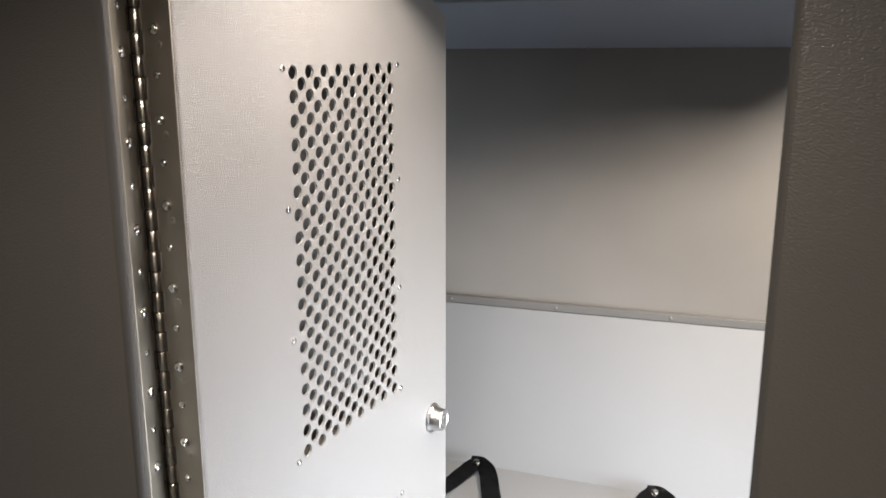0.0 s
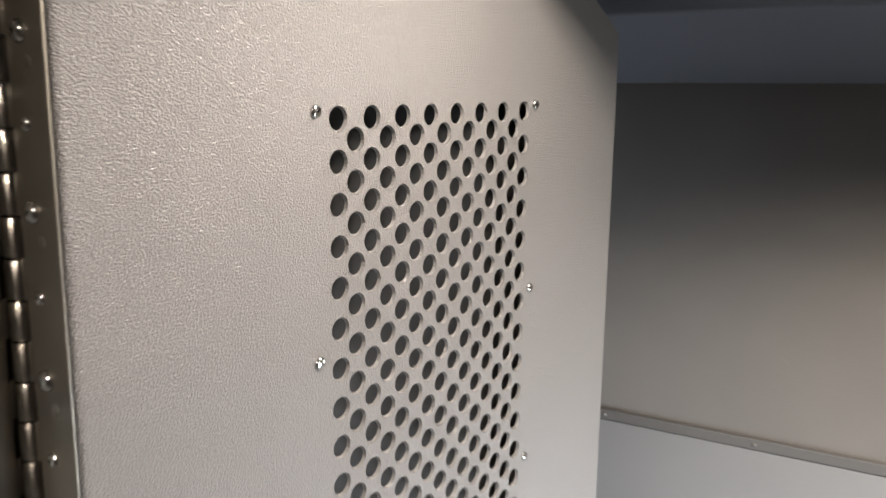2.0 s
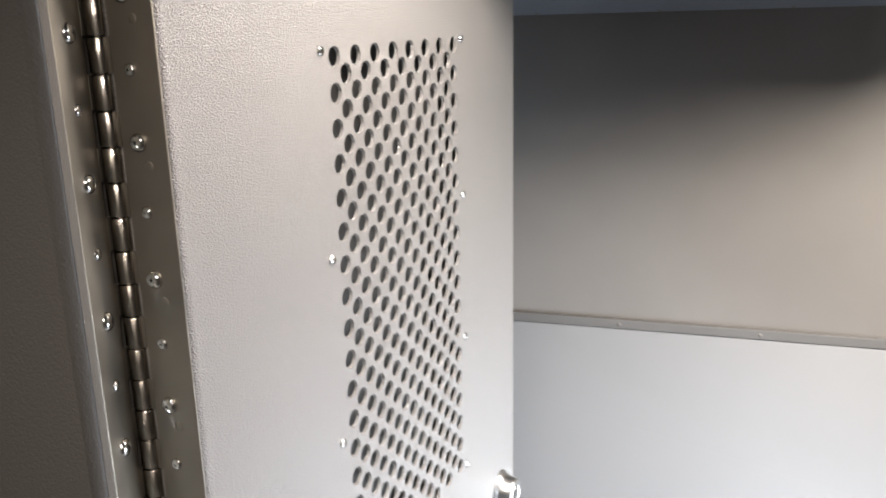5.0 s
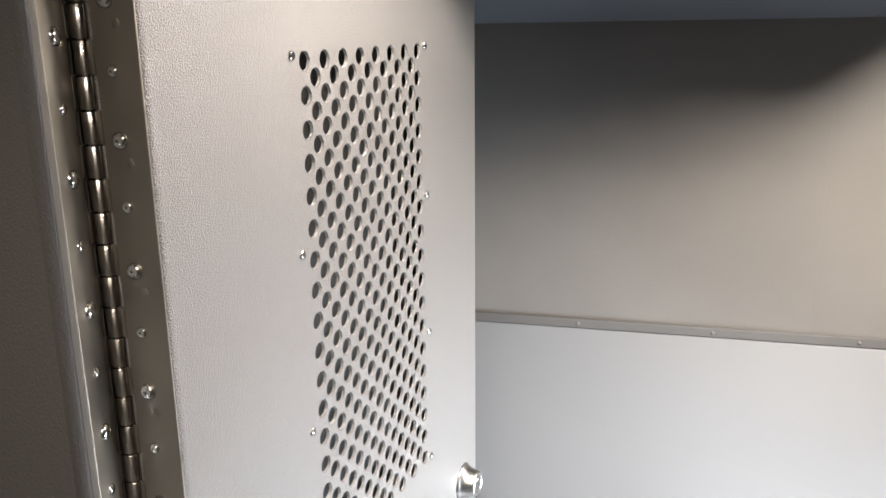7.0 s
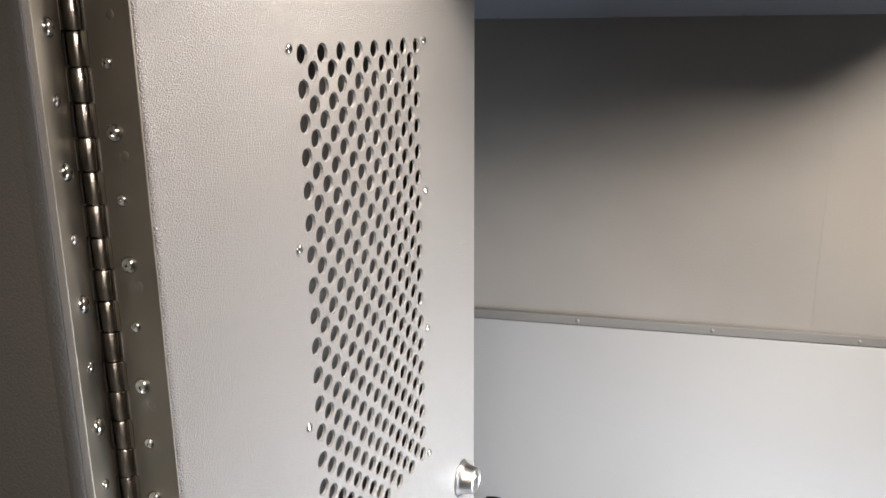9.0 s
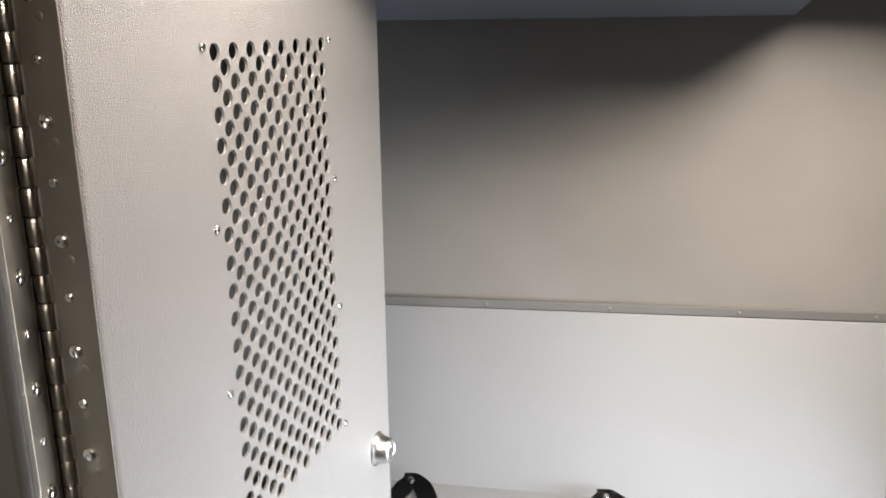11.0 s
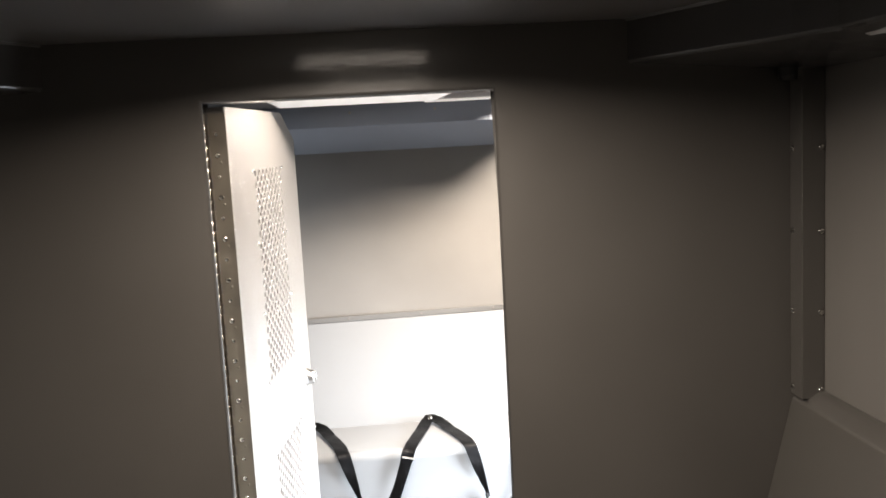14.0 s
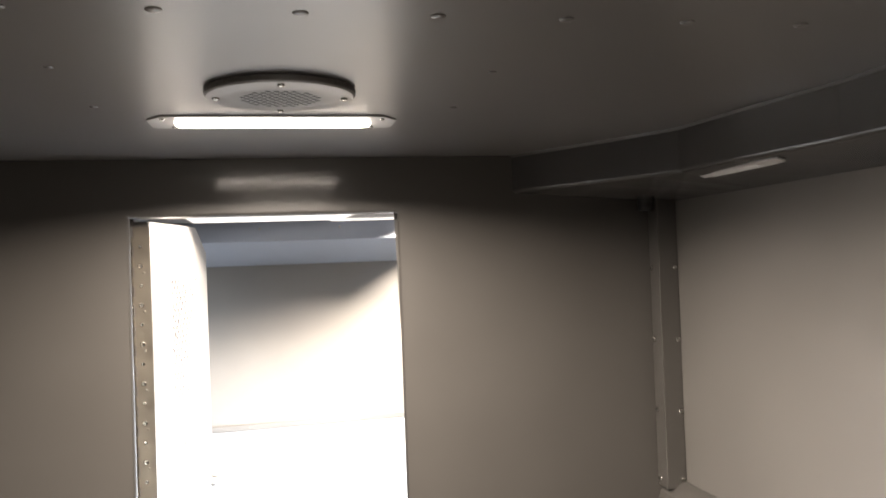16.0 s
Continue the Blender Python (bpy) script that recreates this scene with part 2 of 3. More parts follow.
ceiling = part("ceiling", box(XL - T, XR + T, YB - T, YF + T, ZC, ZC + T), CEILING_PAINT)
tagged(ceiling, "grey glossy painted metal ceiling", "ceiling", kind="structure")
# dropped ceiling, with an unseen well added so its edge cuts the lamp's light
WX0, WX1, WY0, WY1, WZ = -0.45, 0.62, 0.90, 1.22, 1.712
bm = box(XL, XR, YPB, WY0, 1.641, ZC - 0.001)
add_box(bm, XL, XR, WY1, YF, 1.641, ZC - 0.001)
add_box(bm, XL, WX0, WY0, WY1, 1.641, ZC - 0.001)
add_box(bm, WX1, XR, WY0, WY1, 1.641, ZC - 0.001)
add_box(bm, WX0, WX1, WY0, WY1, WZ, ZC - 0.001)
far_ceiling = part("ceiling_far", bm, CEILING_PAINT)
tagged(far_ceiling, "lower grey painted ceiling of the far compartment", "ceiling", kind="structure")
w = part("wall_left", box(XL - T, XL, YB, YF, 0, ZC), PAINT_DIM)
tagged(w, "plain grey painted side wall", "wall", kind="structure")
w = part("wall_rear", box(XL - T, XR + T, YB - T, YB, 0, ZC), PAINT_DIM)
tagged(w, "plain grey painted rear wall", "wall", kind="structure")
w = part("wall_far", box(XL - T, XR + T, YF, YF + T, 0, ZC), WALL_PAINT)
tagged(w, "grey painted wall panel above the bench", "wall", kind="structure")
# side wall with the outer doorway of the far compartment
bm = prism([(YB, 0), (0.94, 0), (0.94, 1.24), (1.66, 1.24), (1.66, 0), (YF, 0), (YF, ZC), (YB, ZC)], "x", XR, XR + T)
w = part("wall_right", bm, SIDE_PAINT_LIT)
tagged(w, "plain grey painted side wall", "wall", kind="structure")

# partition with its doorway, the sheet folded round the opening
def at_opening(e):
    a, b = (v.co for v in e.verts)
    if abs(a.y - b.y) > 1e-4:
        return False
    m = (a + b) / 2
    return (abs(m.x - OL) < 1e-3 or abs(m.x - OR) < 1e-3 or (abs(m.z - OT) < 1e-3 and OL < m.x < OR))


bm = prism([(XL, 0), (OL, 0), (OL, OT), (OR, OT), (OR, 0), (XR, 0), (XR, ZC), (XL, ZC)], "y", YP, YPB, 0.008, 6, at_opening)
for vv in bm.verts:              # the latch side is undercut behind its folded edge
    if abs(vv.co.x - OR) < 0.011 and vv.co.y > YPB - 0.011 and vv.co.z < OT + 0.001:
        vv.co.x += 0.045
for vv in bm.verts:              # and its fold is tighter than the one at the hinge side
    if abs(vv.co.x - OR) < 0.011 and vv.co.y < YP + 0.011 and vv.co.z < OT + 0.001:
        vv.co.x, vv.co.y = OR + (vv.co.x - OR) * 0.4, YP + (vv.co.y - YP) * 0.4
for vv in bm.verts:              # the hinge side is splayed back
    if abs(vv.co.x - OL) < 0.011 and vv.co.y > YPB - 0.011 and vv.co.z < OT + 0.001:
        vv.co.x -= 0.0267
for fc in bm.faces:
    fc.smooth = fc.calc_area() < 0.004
part_wall = part("wall_partition", bm, PAINT_DIM)
tagged(part_wall, "grey powder-coated steel partition with a doorway", "wall", kind="structure")
# ---------------------------------------------------------------- the open door
DD, DN = Vector((0.11921, 0.99287, 0)), Vector((0.99287, -0.11921, 0))
P0 = Vector((-0.220, 1.047, 0))
DOOR = Matrix(((DD.x, 0, DN.x, P0.x), (DD.y, 0, DN.y, P0.y), (0.014, 1, 0, 0), (0, 0, 0, 1)))   # it hangs a little out of level
U0, U1, Z0, Z1 = -0.185, 0.4885, 0.03, 1.602
CHAMF = (0.338, 1.520)            # where the cut top corner begins along the top, and ends down the edge
HP, VP, HR = 0.0372, 0.0326, 0.0088
PANELS = ((0.0248, 1.4355), (0.0248, 0.656))
NR = 18


def perforated(bm, w, rad, flip):
    """One skin of the sheet at depth w, with the two fields of staggered round holes."""
    def f(vs):
        bm.faces.new(list(reversed(vs)) if flip else vs)

    def v(u, z):
        return bm.verts.new((u, z, w))
    rings = []
    k = 16
    ua, ub = PANELS[0][0] - HP / 2, PANELS[0][0] + 7 * HP + HP / 2
    for u0, z0 in PANELS:
        corner = {}

        def c(i, j):     # lattice corner in half pitches
            if (i, j) not in corner:
                corner[(i, j)] = v(u0 + i * HP / 2, z0 - j * VP / 2)
            return corner[(i, j)]
        for j in range(2 * NR - 1):
            odd = j % 2
            for a in range(7 if odd else 8):
                i = 2 * a + odd
                cu, cz = u0 + i * HP / 2, z0 - j * VP / 2
                ring = [v(cu + rad * math.cos(2 * math.pi * q / k), cz + rad * math.sin(2 * math.pi * q / k)) for q in range(k)]
                rings.append(ring)
                cs = [c(i + 1, j), c(i, j - 1), c(i - 1, j), c(i, j + 1)]
                for q in range(4):
                    arc = [ring[(4 * q + s) % k] for s in range(5)]
                    f([cs[q], cs[(q + 1) % 4]] + list(reversed(arc)))
        last = 2 * NR - 2
        for j in range(0, last, 2):
            f([c(-1, j), c(-1, j + 2), c(0, j + 1)])
            f([c(15, j + 2), c(15, j), c(14, j + 1)])
        for a in range(7):
            i = 2 * a
            f([c(i, -1), c(i + 1, 0), c(i + 2, -1)])
            f([c(i + 2, last + 1), c(i + 1, last), c(i, last + 1)])
        f([c(-1, -1), c(-1, 0), c(0, -1)])
        f([c(14, -1), c(15, 0), c(15, -1)])
        f([c(-1, last), c(-1, last + 1), c(0, last + 1)])
        f([c(14, last + 1), c(15, last + 1), c(15, last)])
    ta, tb = PANELS[0][1] + VP / 2, PANELS[0][1] - (NR - 1) * VP - VP / 2
    la, lb = PANELS[1][1] + VP / 2, PANELS[1][1] - (NR - 1) * VP - VP / 2

    def quad(x0, x1, y0, y1):
        f([v(x0, y0), v(x1, y0), v(x1, y1), v(x0, y1)])
    quad(U0, ua, Z0, ta)
    quad(ub, U1, Z0, ta)
    quad(ua, ub, la, tb)
    quad(ua, ub, Z0, lb)
    f([v(U0, ta), v(U1, ta), v(U1, CHAMF[1]), v(CHAMF[0], Z1), v(U0, Z1)])
    return rings


bm = bmesh.new()
front = perforated(bm, 0.0, HR + 0.0010, False)
back = perforated(bm, -0.0030, HR, True)
for a, b in zip(front, back):
    n = len(a)
    cu, cz = sum((x.co.x for x in b)) / n, sum((x.co.y for x in b)) / n
    rings = [a]
    for grow, depth in ((0.0004, -0.0005), (0.0, -0.0015)):      # the punched rim is drawn in and rounded
        g = 1 + grow / HR
        rings.append([bm.verts.new((cu + (x.co.x - cu) * g, cz + (x.co.y - cz) * g, depth)) for x in b])
    rings.append(b)
    for p, q in zip(rings, rings[1:]):
        for i in range(n):
            j = (i + 1) % n
            bm.faces.new((p[i], q[i], q[j], p[j])).smooth = True
bm.transform(DOOR)

door = thing("door_1", P0 + DD * 0.16, "open grey powder-coated steel door with two perforated vents", "door", kind="structure")
part("front_sheet", bm, DOOR_PAINT_LIT, door, "grey sheet steel with staggered round holes")
# folded rim round the door, rounded at the hinge side, with the cut top corner
outer = [(U0, Z0), (U1, Z0), (U1, CHAMF[1]), (CHAMF[0], Z1), (U0, Z1)]
inner = [(U0 + 0.012, Z0 + 0.012), (U1 - 0.012, Z0 + 0.012), (U1 - 0.012, CHAMF[1] - 0.008), (CHAMF[0] - 0.004, Z1 - 0.012), (U0 + 0.012, Z1 - 0.012)]
bm = bmesh.new()
rows = []
for ring, dpt in ((outer, 0.0), (outer, -0.044), (inner, -0.044), (inner, -0.0030)):
    rows.append([bm.verts.new((u, z, dpt)) for u, z in ring])
for a, b in zip(rows, rows[1:]):
    for i in range(5):
        bm.faces.new((a[i], b[i], b[(i + 1) % 5], a[(i + 1) % 5]))
bm.transform(DOOR)
bmesh.ops.recalc_face_normals(bm, faces=bm.faces)
part("rim", bm, DOOR_PAINT_LIT, door)
# rounded fold between face and hinge edge
bm = bmesh.new()
R = 0.007
prev = None
for i in range(7):
    a = math.pi / 2 * i / 6
    u, wd = U0 - R * math.sin(a), -R + R * math.cos(a)
    cur = [bm.verts.new((u, Z0, wd)), bm.verts.new((u, Z1, wd))]
    if prev:
        bm.faces.new((prev[0], prev[1], cur[1], cur[0]))
    prev = cur
cur = [bm.verts.new((U0 - R, Z0, -0.044)), bm.verts.new((U0 - R, Z1, -0.044))]
bm.faces.new((prev[0], prev[1], cur[1], cur[0]))
lid = [(U0 - R * math.sin(math.pi / 2 * i / 6), -R + R * math.cos(math.pi / 2 * i / 6)) for i in range(7)] + [(U0 - R, -0.044), (U0, -0.044)]
for zz in (Z0, Z1):
    bm.faces.new([bm.verts.new((u, zz, wd)) for u, wd in lid])
bm.transform(DOOR)
bmesh.ops.recalc_face_normals(bm, faces=bm.faces)
part("hinge_edge", bm, DOOR_PAINT_LIT, door, smooth=True)


VA, VB = PANELS[0][0] - 0.03, PANELS[0][0] + 7 * HP + 0.03      # vents are closed by shallow pans on the back
vents = [(z0 - (NR - 1) * VP - 0.03, z0 + 0.03) for u0, z0 in PANELS]
bm = bmesh.new()
for ua, ub, za, zb in ((inner[0][0], VA, Z0 + 0.012, 1.505), (VB, U1 - 0.012, Z0 + 0.012, 1.505), (VA, VB, vents[0][1], 1.505), (VA, VB, vents[1][1], vents[0][0]), (VA, VB, Z0 + 0.012, vents[1][0])):
    add_box(bm, ua, ub, za, zb, -0.0435, -0.040)
add_box(bm, inner[0][0], CHAMF[0] - 0.012, 1.505, Z1 - 0.012, -0.0435, -0.040)
bm.transform(DOOR)
part("back_sheet", bm, DOOR_PAINT_LIT, door)
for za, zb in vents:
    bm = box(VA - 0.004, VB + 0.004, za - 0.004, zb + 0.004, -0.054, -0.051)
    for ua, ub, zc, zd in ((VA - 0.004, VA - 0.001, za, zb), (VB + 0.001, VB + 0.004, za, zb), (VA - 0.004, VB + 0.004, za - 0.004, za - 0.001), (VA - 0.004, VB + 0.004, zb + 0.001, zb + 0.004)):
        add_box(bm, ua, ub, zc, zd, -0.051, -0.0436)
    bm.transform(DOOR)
    part("vent_pan", bm, VENT_SHADE, door)


def on_door(u, z, w=0.0):
    return DOOR @ Vector((u, z, w))


for zs in ((1.4415, 1.2515, 1.0615, 0.873), (0.665, 0.476, 0.287, 0.098)):
    for z in zs:
        for u in (0.0015, 0.3055):
            fastener(door, SCREW, on_door(u, z), DN, 0.0052)
# cylinder lock
bm = lathe([(0.0295, 0.0), (0.0295, 0.0018), (0.0268, 0.0040), (0.0243, 0.0080), (0.0228, 0.0130), (0.0215, 0.0200), (0.0205, 0.0245), (0.0190, 0.0262), (0.0150, 0.0268), (0.0142, 0.0250)], 28)
bm.transform(facing(on_door(0.431, 0.762), DN))
lock = part("cylinder_lock", bm, LOCK_NICKEL, door, "satin nickel cylinder lock", smooth=True)
bm = lathe([(0.0125, 0.022), (0.0125, 0.0252), (0.0118, 0.0262)], 20)
bm.transform(facing(on_door(0.431, 0.762), DN))
part("plug", bm, CHROME, lock)
# keyway as a thin dark bar, the slot's shade put into its colour
bm = box(-0.0012, 0.0012, -0.005, 0.005, 0.0260, 0.0267)
bm.transform(facing(on_door(0.431, 0.762), DN))
part("keyway", bm, HOLE_SHADE, lock)

# ---------------------------------------------------------------- piano hinge
hinge = thing("piano_hinge", (-0.288, 0.862, 0.03), "long stainless steel piano hinge with screws", "hinge")
HX, HY, HRAD = -0.2945, 0.8620, 0.0082
HZ0, HZ1 = 0.036, 1.585
JD = Vector((-0.3276, 0.9448, 0))        # along the splayed jamb, and out of it
JN = Vector((0.9448, 0.3276, 0))
JAMB = Matrix(((-JD.x, 0, JN.x, OL), (-JD.y, 0, JN.y, YP), (0, 1, 0, 0), (0, 0, 0, 1)))
EDGE = U0 - R
LEAF = Matrix(((DN.x, 0, -DD.x, P0.x + DD.x * EDGE), (DN.y, 0, -DD.y, P0.y + DD.y * EDGE), (0, 1, 0, 0), (0, 0, 0, 1)))
K = 0.0254


def leaf(outer, inner, tab, odd):
    """A hinge leaf between two edges, with fingers that reach the pin at every other knuckle."""
    bm = bmesh.new()
    add_box(bm, min(outer, inner), max(outer, inner), HZ0, HZ1, 0.0002, 0.0020, 0.0005, 1)
    for i in range(int((HZ1 - HZ0) / K)):
        if i % 2 == odd:
            add_box(bm, min(tab, inner), max(tab, inner), HZ0 + i * K + 0.0006, HZ0 + (i + 1) * K - 0.0006, 0.0003, 0.0022)
    return bm


bm = leaf(-0.0225, -0.0680, -0.0740, 0)
bm.transform(JAMB)
part("jamb_leaf", bm, STEEL, hinge)
bm = leaf(0.0006, -0.0405, -0.0455, 1)
bm.transform(LEAF)
part("door_leaf", bm, STEEL, hinge)
count = int((HZ1 - HZ0) / K)
bm = lathe([(HRAD - 0.0006, 0.0004), (HRAD, 0.0012), (HRAD, K - 0.0014), (HRAD - 0.0006, K - 0.0006)], 16)
knuckle_me = bpy.data.meshes.new("knuckle")
bm.to_mesh(knuckle_me)
bm.free()
for p in knuckle_me.polygons:
    p.use_smooth = True
knuckle_me.materials.append(PIN_STEEL)
for i in range(count):
    ob = settle_in(new("knuckle", knuckle_me), hinge)
    ob.matrix_basis = Matrix.Translation((HX, HY, HZ0 + i * K))
bm = lathe([(0.0035, 0), (0.0035, HZ1 - HZ0)], 10)
bm.transform(Matrix.Translation((HX, HY, HZ0)))
part("pin", bm, STEEL, hinge)
EN = -DD
for i in range(16):
    z = 1.4605 - 0.1 * i + 0.1
    if HZ0 < z < HZ1:
        fastener(hinge, SCREW, JAMB @ Vector((-0.0440, z, 0.0020)), JN, 0.0072)
        if z - 0.05 > HZ0:
            fastener(hinge, SCREW, JAMB @ Vector((-0.0440, z - 0.05, 0.0016)), JN, 0.0046, "rivet")
    z = 1.3860 - 0.0998 * i + 0.1996
    if HZ0 < z < HZ1:
        fastener(hinge, SCREW, LEAF @ Vector((-0.0245, z, 0.0020)), EN, 0.0068)
        # a low bump below each large leaf screw
        fastener(hinge, LOW_BUMP, LEAF @ Vector((-0.0175, z - 0.0165, 0.0016)), EN, 0.0042, "low_bump")
    if HZ0 < z - 0.05 < HZ1:
        fastener(hinge, SCREW, LEAF @ Vector((-0.0245, z - 0.05, 0.0016)), EN, 0.0048, "rivet")

# ---------------------------------------------------------------- far compartment
# boxed duct under the ceiling at the far wall
duct = thing("overhead_duct", (-0.23, 1.90, 1.48), "grey painted sheet-metal duct box along the ceiling", "duct")
bm = prism([(1.710, 1.566), (YF - 0.001, 1.481), (YF - 0.001, 1.640), (1.710, 1.640)], "x", XL + 0.002, 0.585, 0.003, 2)
part("body", bm, BOX_DAY_TINT, duct)
for i in range(-3, 3):
    x = 0.014 + 0.291 * i
    if x < 0.57:
        fastener(duct, RIVET, (x, 1.710, 1.613), (0, -1, 0), 0.0045, "rivet")
for i in range(-4, 3):
    x = -0.004 + 0.245 * i
    fastener(duct, RIVET, (x, 2.111, 1.4838), (0, -0.18, -0.98), 0.0042, "rivet")

# moulded bench along the far wall
bench = thing("bench_seat", (0.04, 1.85, 0.0), "light grey moulded bench with sloping backrest", "bench")


def tip(bm):
    """The bench's upper edge rises a little along its length."""
    for vv in bm.verts:
        if vv.co.z > 0.7:
            vv.co.z += 0.002 + 0.012 * (vv.co.x + 0.1)


BX0, BX1 = XL + 0.002, XR - 0.002
bm = prism([(YF - 0.002, 0.30), (YF - 0.002, 0.8070), (2.113, 0.8070), (1.924, 0.430), (1.924, 0.30)], "x", BX0, BX1, 0.004, 2,
           lambda e: abs(e.verts[0].co.x - e.verts[1].co.x) > 0.1)
tip(bm)
part("backrest", bm, BENCH_PAINT, bench)
bm = prism([(1.934, 0.004), (1.934, 0.4355), (1.610, 0.447), (1.608, 0.004)], "x", BX0, BX1, 0.030, 7,
           lambda e: abs(e.verts[0].co.x - e.verts[1].co.x) > 0.1 and e.verts[0].co.y < 1.7 and e.verts[0].co.z > 0.3)
for fc in bm.faces:
    fc.smooth = fc.calc_area() < 0.05
part("seat", bm, BENCH_PAINT, bench)
bm = prism([(1.607, 0.0045), (1.607, 0.016), (1.602, 0.009), (1.592, 0.0045)], "x", BX0, BX1)
part("cove", bm, BENCH_PAINT, bench)
# flat bar in a darker tone than the wall and bench
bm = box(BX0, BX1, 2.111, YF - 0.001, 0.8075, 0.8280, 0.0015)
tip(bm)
part("strip", bm, STRIP_TONE, bench, "darker grey strip with screws")
for i in range(-3, 4):
    fastener(bench, RIVET_PALE, (-0.060 + 0.291 * i, 2.111, 0.8202 + 0.0035 * i), (0, -1, 0), 0.0042, "rivet")
# seam of the wall panels
bm = box(0.4290, 0.4300, YF - 0.0006, YF + 0.001, 0.84, 1.45)
part("seam", bm, WALL_PAINT, bpy.data.objects["wall_far"])
# scuffs on the wall above the bench
for sx, sz, sl, turn in ((-0.02, 0.985, 0.020, 35), (0.31, 1.02, 0.012, -20), (0.12, 1.10, 0.009, 70), (-0.30, 1.05, 0.014, 10)):
    bm = box(-sl / 2, sl / 2, -0.0002, 0.001, -0.0005, 0.0005)
    bm.transform(Matrix.Translation((sx, YF, sz)) @ Matrix.Rotation(radians(turn), 4, "Y"))
    part("scuff", bm, BENCH_PAINT, bpy.data.objects["wall_far"])


# ---------------------------------------------------------------- seat belts
def smooth_path(pts, n):
    out = []
    P = [pts[0]] + list(pts) + [pts[-1]]
    for k in range(len(pts) - 1):
        a, b, c, d = (Vector(P[k + q]) for q in range(4))
        for i in range(n):
            t = i / n
            out.append(0.5 * ((2 * b) + (c - a) * t + (2 * a - 5 * b + 4 * c - d) * t * t + (3 * b - a - 3 * c + d) * t ** 3))
    out.append(Vector(pts[-1]))
    return out


def strap(points, n=6, thick=0.0016):
    """Webbing: rows of (centre, across, half width)."""
    c = smooth_path([p[0] for p in points], n)
    ac = smooth_path([p[1] for p in points], n)
    hw = smooth_path([(p[2], 0, 0) for p in points], n)
    bm = bmesh.new()
    rows = []
    for i, q in enumerate(c):
        t = (c[min(i + 1, len(c) - 1)] - c[max(i - 1, 0)]).normalized()
        s = (ac[i] - t * ac[i].dot(t)).normalized()
        nn = t.cross(s).normalized()
        h = hw[i].x
        wob = 0.0010 * math.sin(i * 1.3)
        rows.append([bm.verts.new(q + s * (h * e) + nn * (thick / 2 * f + wob * (e * e))) for e, f in ((-1, 1), (-0.35, 1.15), (0.35, 1.15), (1, 1), (1, -1), (0.35, -0.85), (-0.35, -0.85), (-1, -1))])
    for a, b in zip(rows, rows[1:]):
        for i in range(8):
            bm.faces.new((a[i], a[(i + 1) % 8], b[(i + 1) % 8], b[i]))
    bm.faces.new(rows[0])
    bm.faces.new(list(reversed(rows[-1])))
    bmesh.ops.recalc_face_normals(bm, faces=bm.faces)
    return bm


belt = thing("seat_belt", (0.0, 1.60, 0.45), "black webbing lap belt with chrome buckle on bench", "seat belt", "belts on the bench")
X = (1, 0, 0)
lead = strap([((-0.212, 1.889, 0.4535), (0.1, 1, 0.75), 0.015), ((-0.186, 1.884, 0.4560), (0.35, 1, 0.55), 0.019), ((-0.158, 1.858, 0.4520), (0.75, 0.75, 0.2), 0.0215), ((-0.130, 1.79, 0.4480), (0.93, 0.37, 0), 0.0225),
              ((-0.088, 1.67, 0.4515), (0.95, 0.3, 0), 0.023), ((-0.068, 1.594, 0.4450), (1, 0.15, 0), 0.0225), ((-0.052, 1.583, 0.395), (1, 0.2, 0.1), 0.0195),
              ((-0.034, 1.580, 0.335), (0.95, -0.3, 0.1), 0.014), ((-0.020, 1.579, 0.288), (0.75, -0.6, 0), 0.009), ((-0.014, 1.577, 0.266), (0.75, -0.6, 0), 0.007)])
part("strap", lead, BLACK_WEB, belt)
tail = strap([((0.263, 1.887, 0.4520), (0.1, -1, -0.75), 0.015), ((0.245, 1.882, 0.4550), (0.4, -1, -0.5), 0.019), ((0.230, 1.856, 0.4515), (0.85, -0.55, -0.15), 0.0215), ((0.211, 1.79, 0.4480), (0.97, -0.2, 0), 0.0225),
              ((0.180, 1.67, 0.4520), (0.98, -0.2, 0), 0.023), ((0.158, 1.592, 0.4440), (1, 0, 0), 0.0225), ((0.141, 1.580, 0.395), (0.95, 0.1, -0.3), 0.020),
              ((0.120, 1.577, 0.335), (0.92, -0.2, -0.35), 0.018), ((0.096, 1.574, 0.275), (0.9, -0.25, -0.4), 0.0195), ((0.072, 1.571, 0.226), (0.75, -0.3, -0.65), 0.021),
              ((0.046, 1.569, 0.203), (0.45, -0.3, -0.85), 0.021), ((0.022, 1.569, 0.198), (0.1, -0.3, -1.0), 0.018), ((0.004, 1.571, 0.202), (0.0, -0.3, -1.0), 0.012)])
part("strap", tail, BLACK_WEB, belt)
# free end of the webbing doubled behind the adjuster
bm = strap([((0.154, 1.5785, 0.425), (0.95, 0.1, 0.2), 0.020), ((0.124, 1.571, 0.36), (0.9, -0.1, 0.35), 0.014), ((0.108, 1.569, 0.30), (0.8, -0.4, 0.4), 0.011), ((0.102, 1.568, 0.255), (0.8, -0.4, 0.4), 0.009)])
part("loose_end", bm, BLACK_WEB, belt)
# buckle: plate, latch flap, tongue
slant = Matrix.Translation((-0.006, 1.573, 0.232)) @ Matrix.Rotation(radians(-16), 4, "Y") @ Matrix.Rotation(radians(54), 4, "Z")
bm = box(-0.011, 0.011, -0.004, 0.003, -0.028, 0.032, 0.003)
bm.transform(slant)
buckle = part("buckle", bm, NICKEL, belt, "chrome lift-latch buckle")
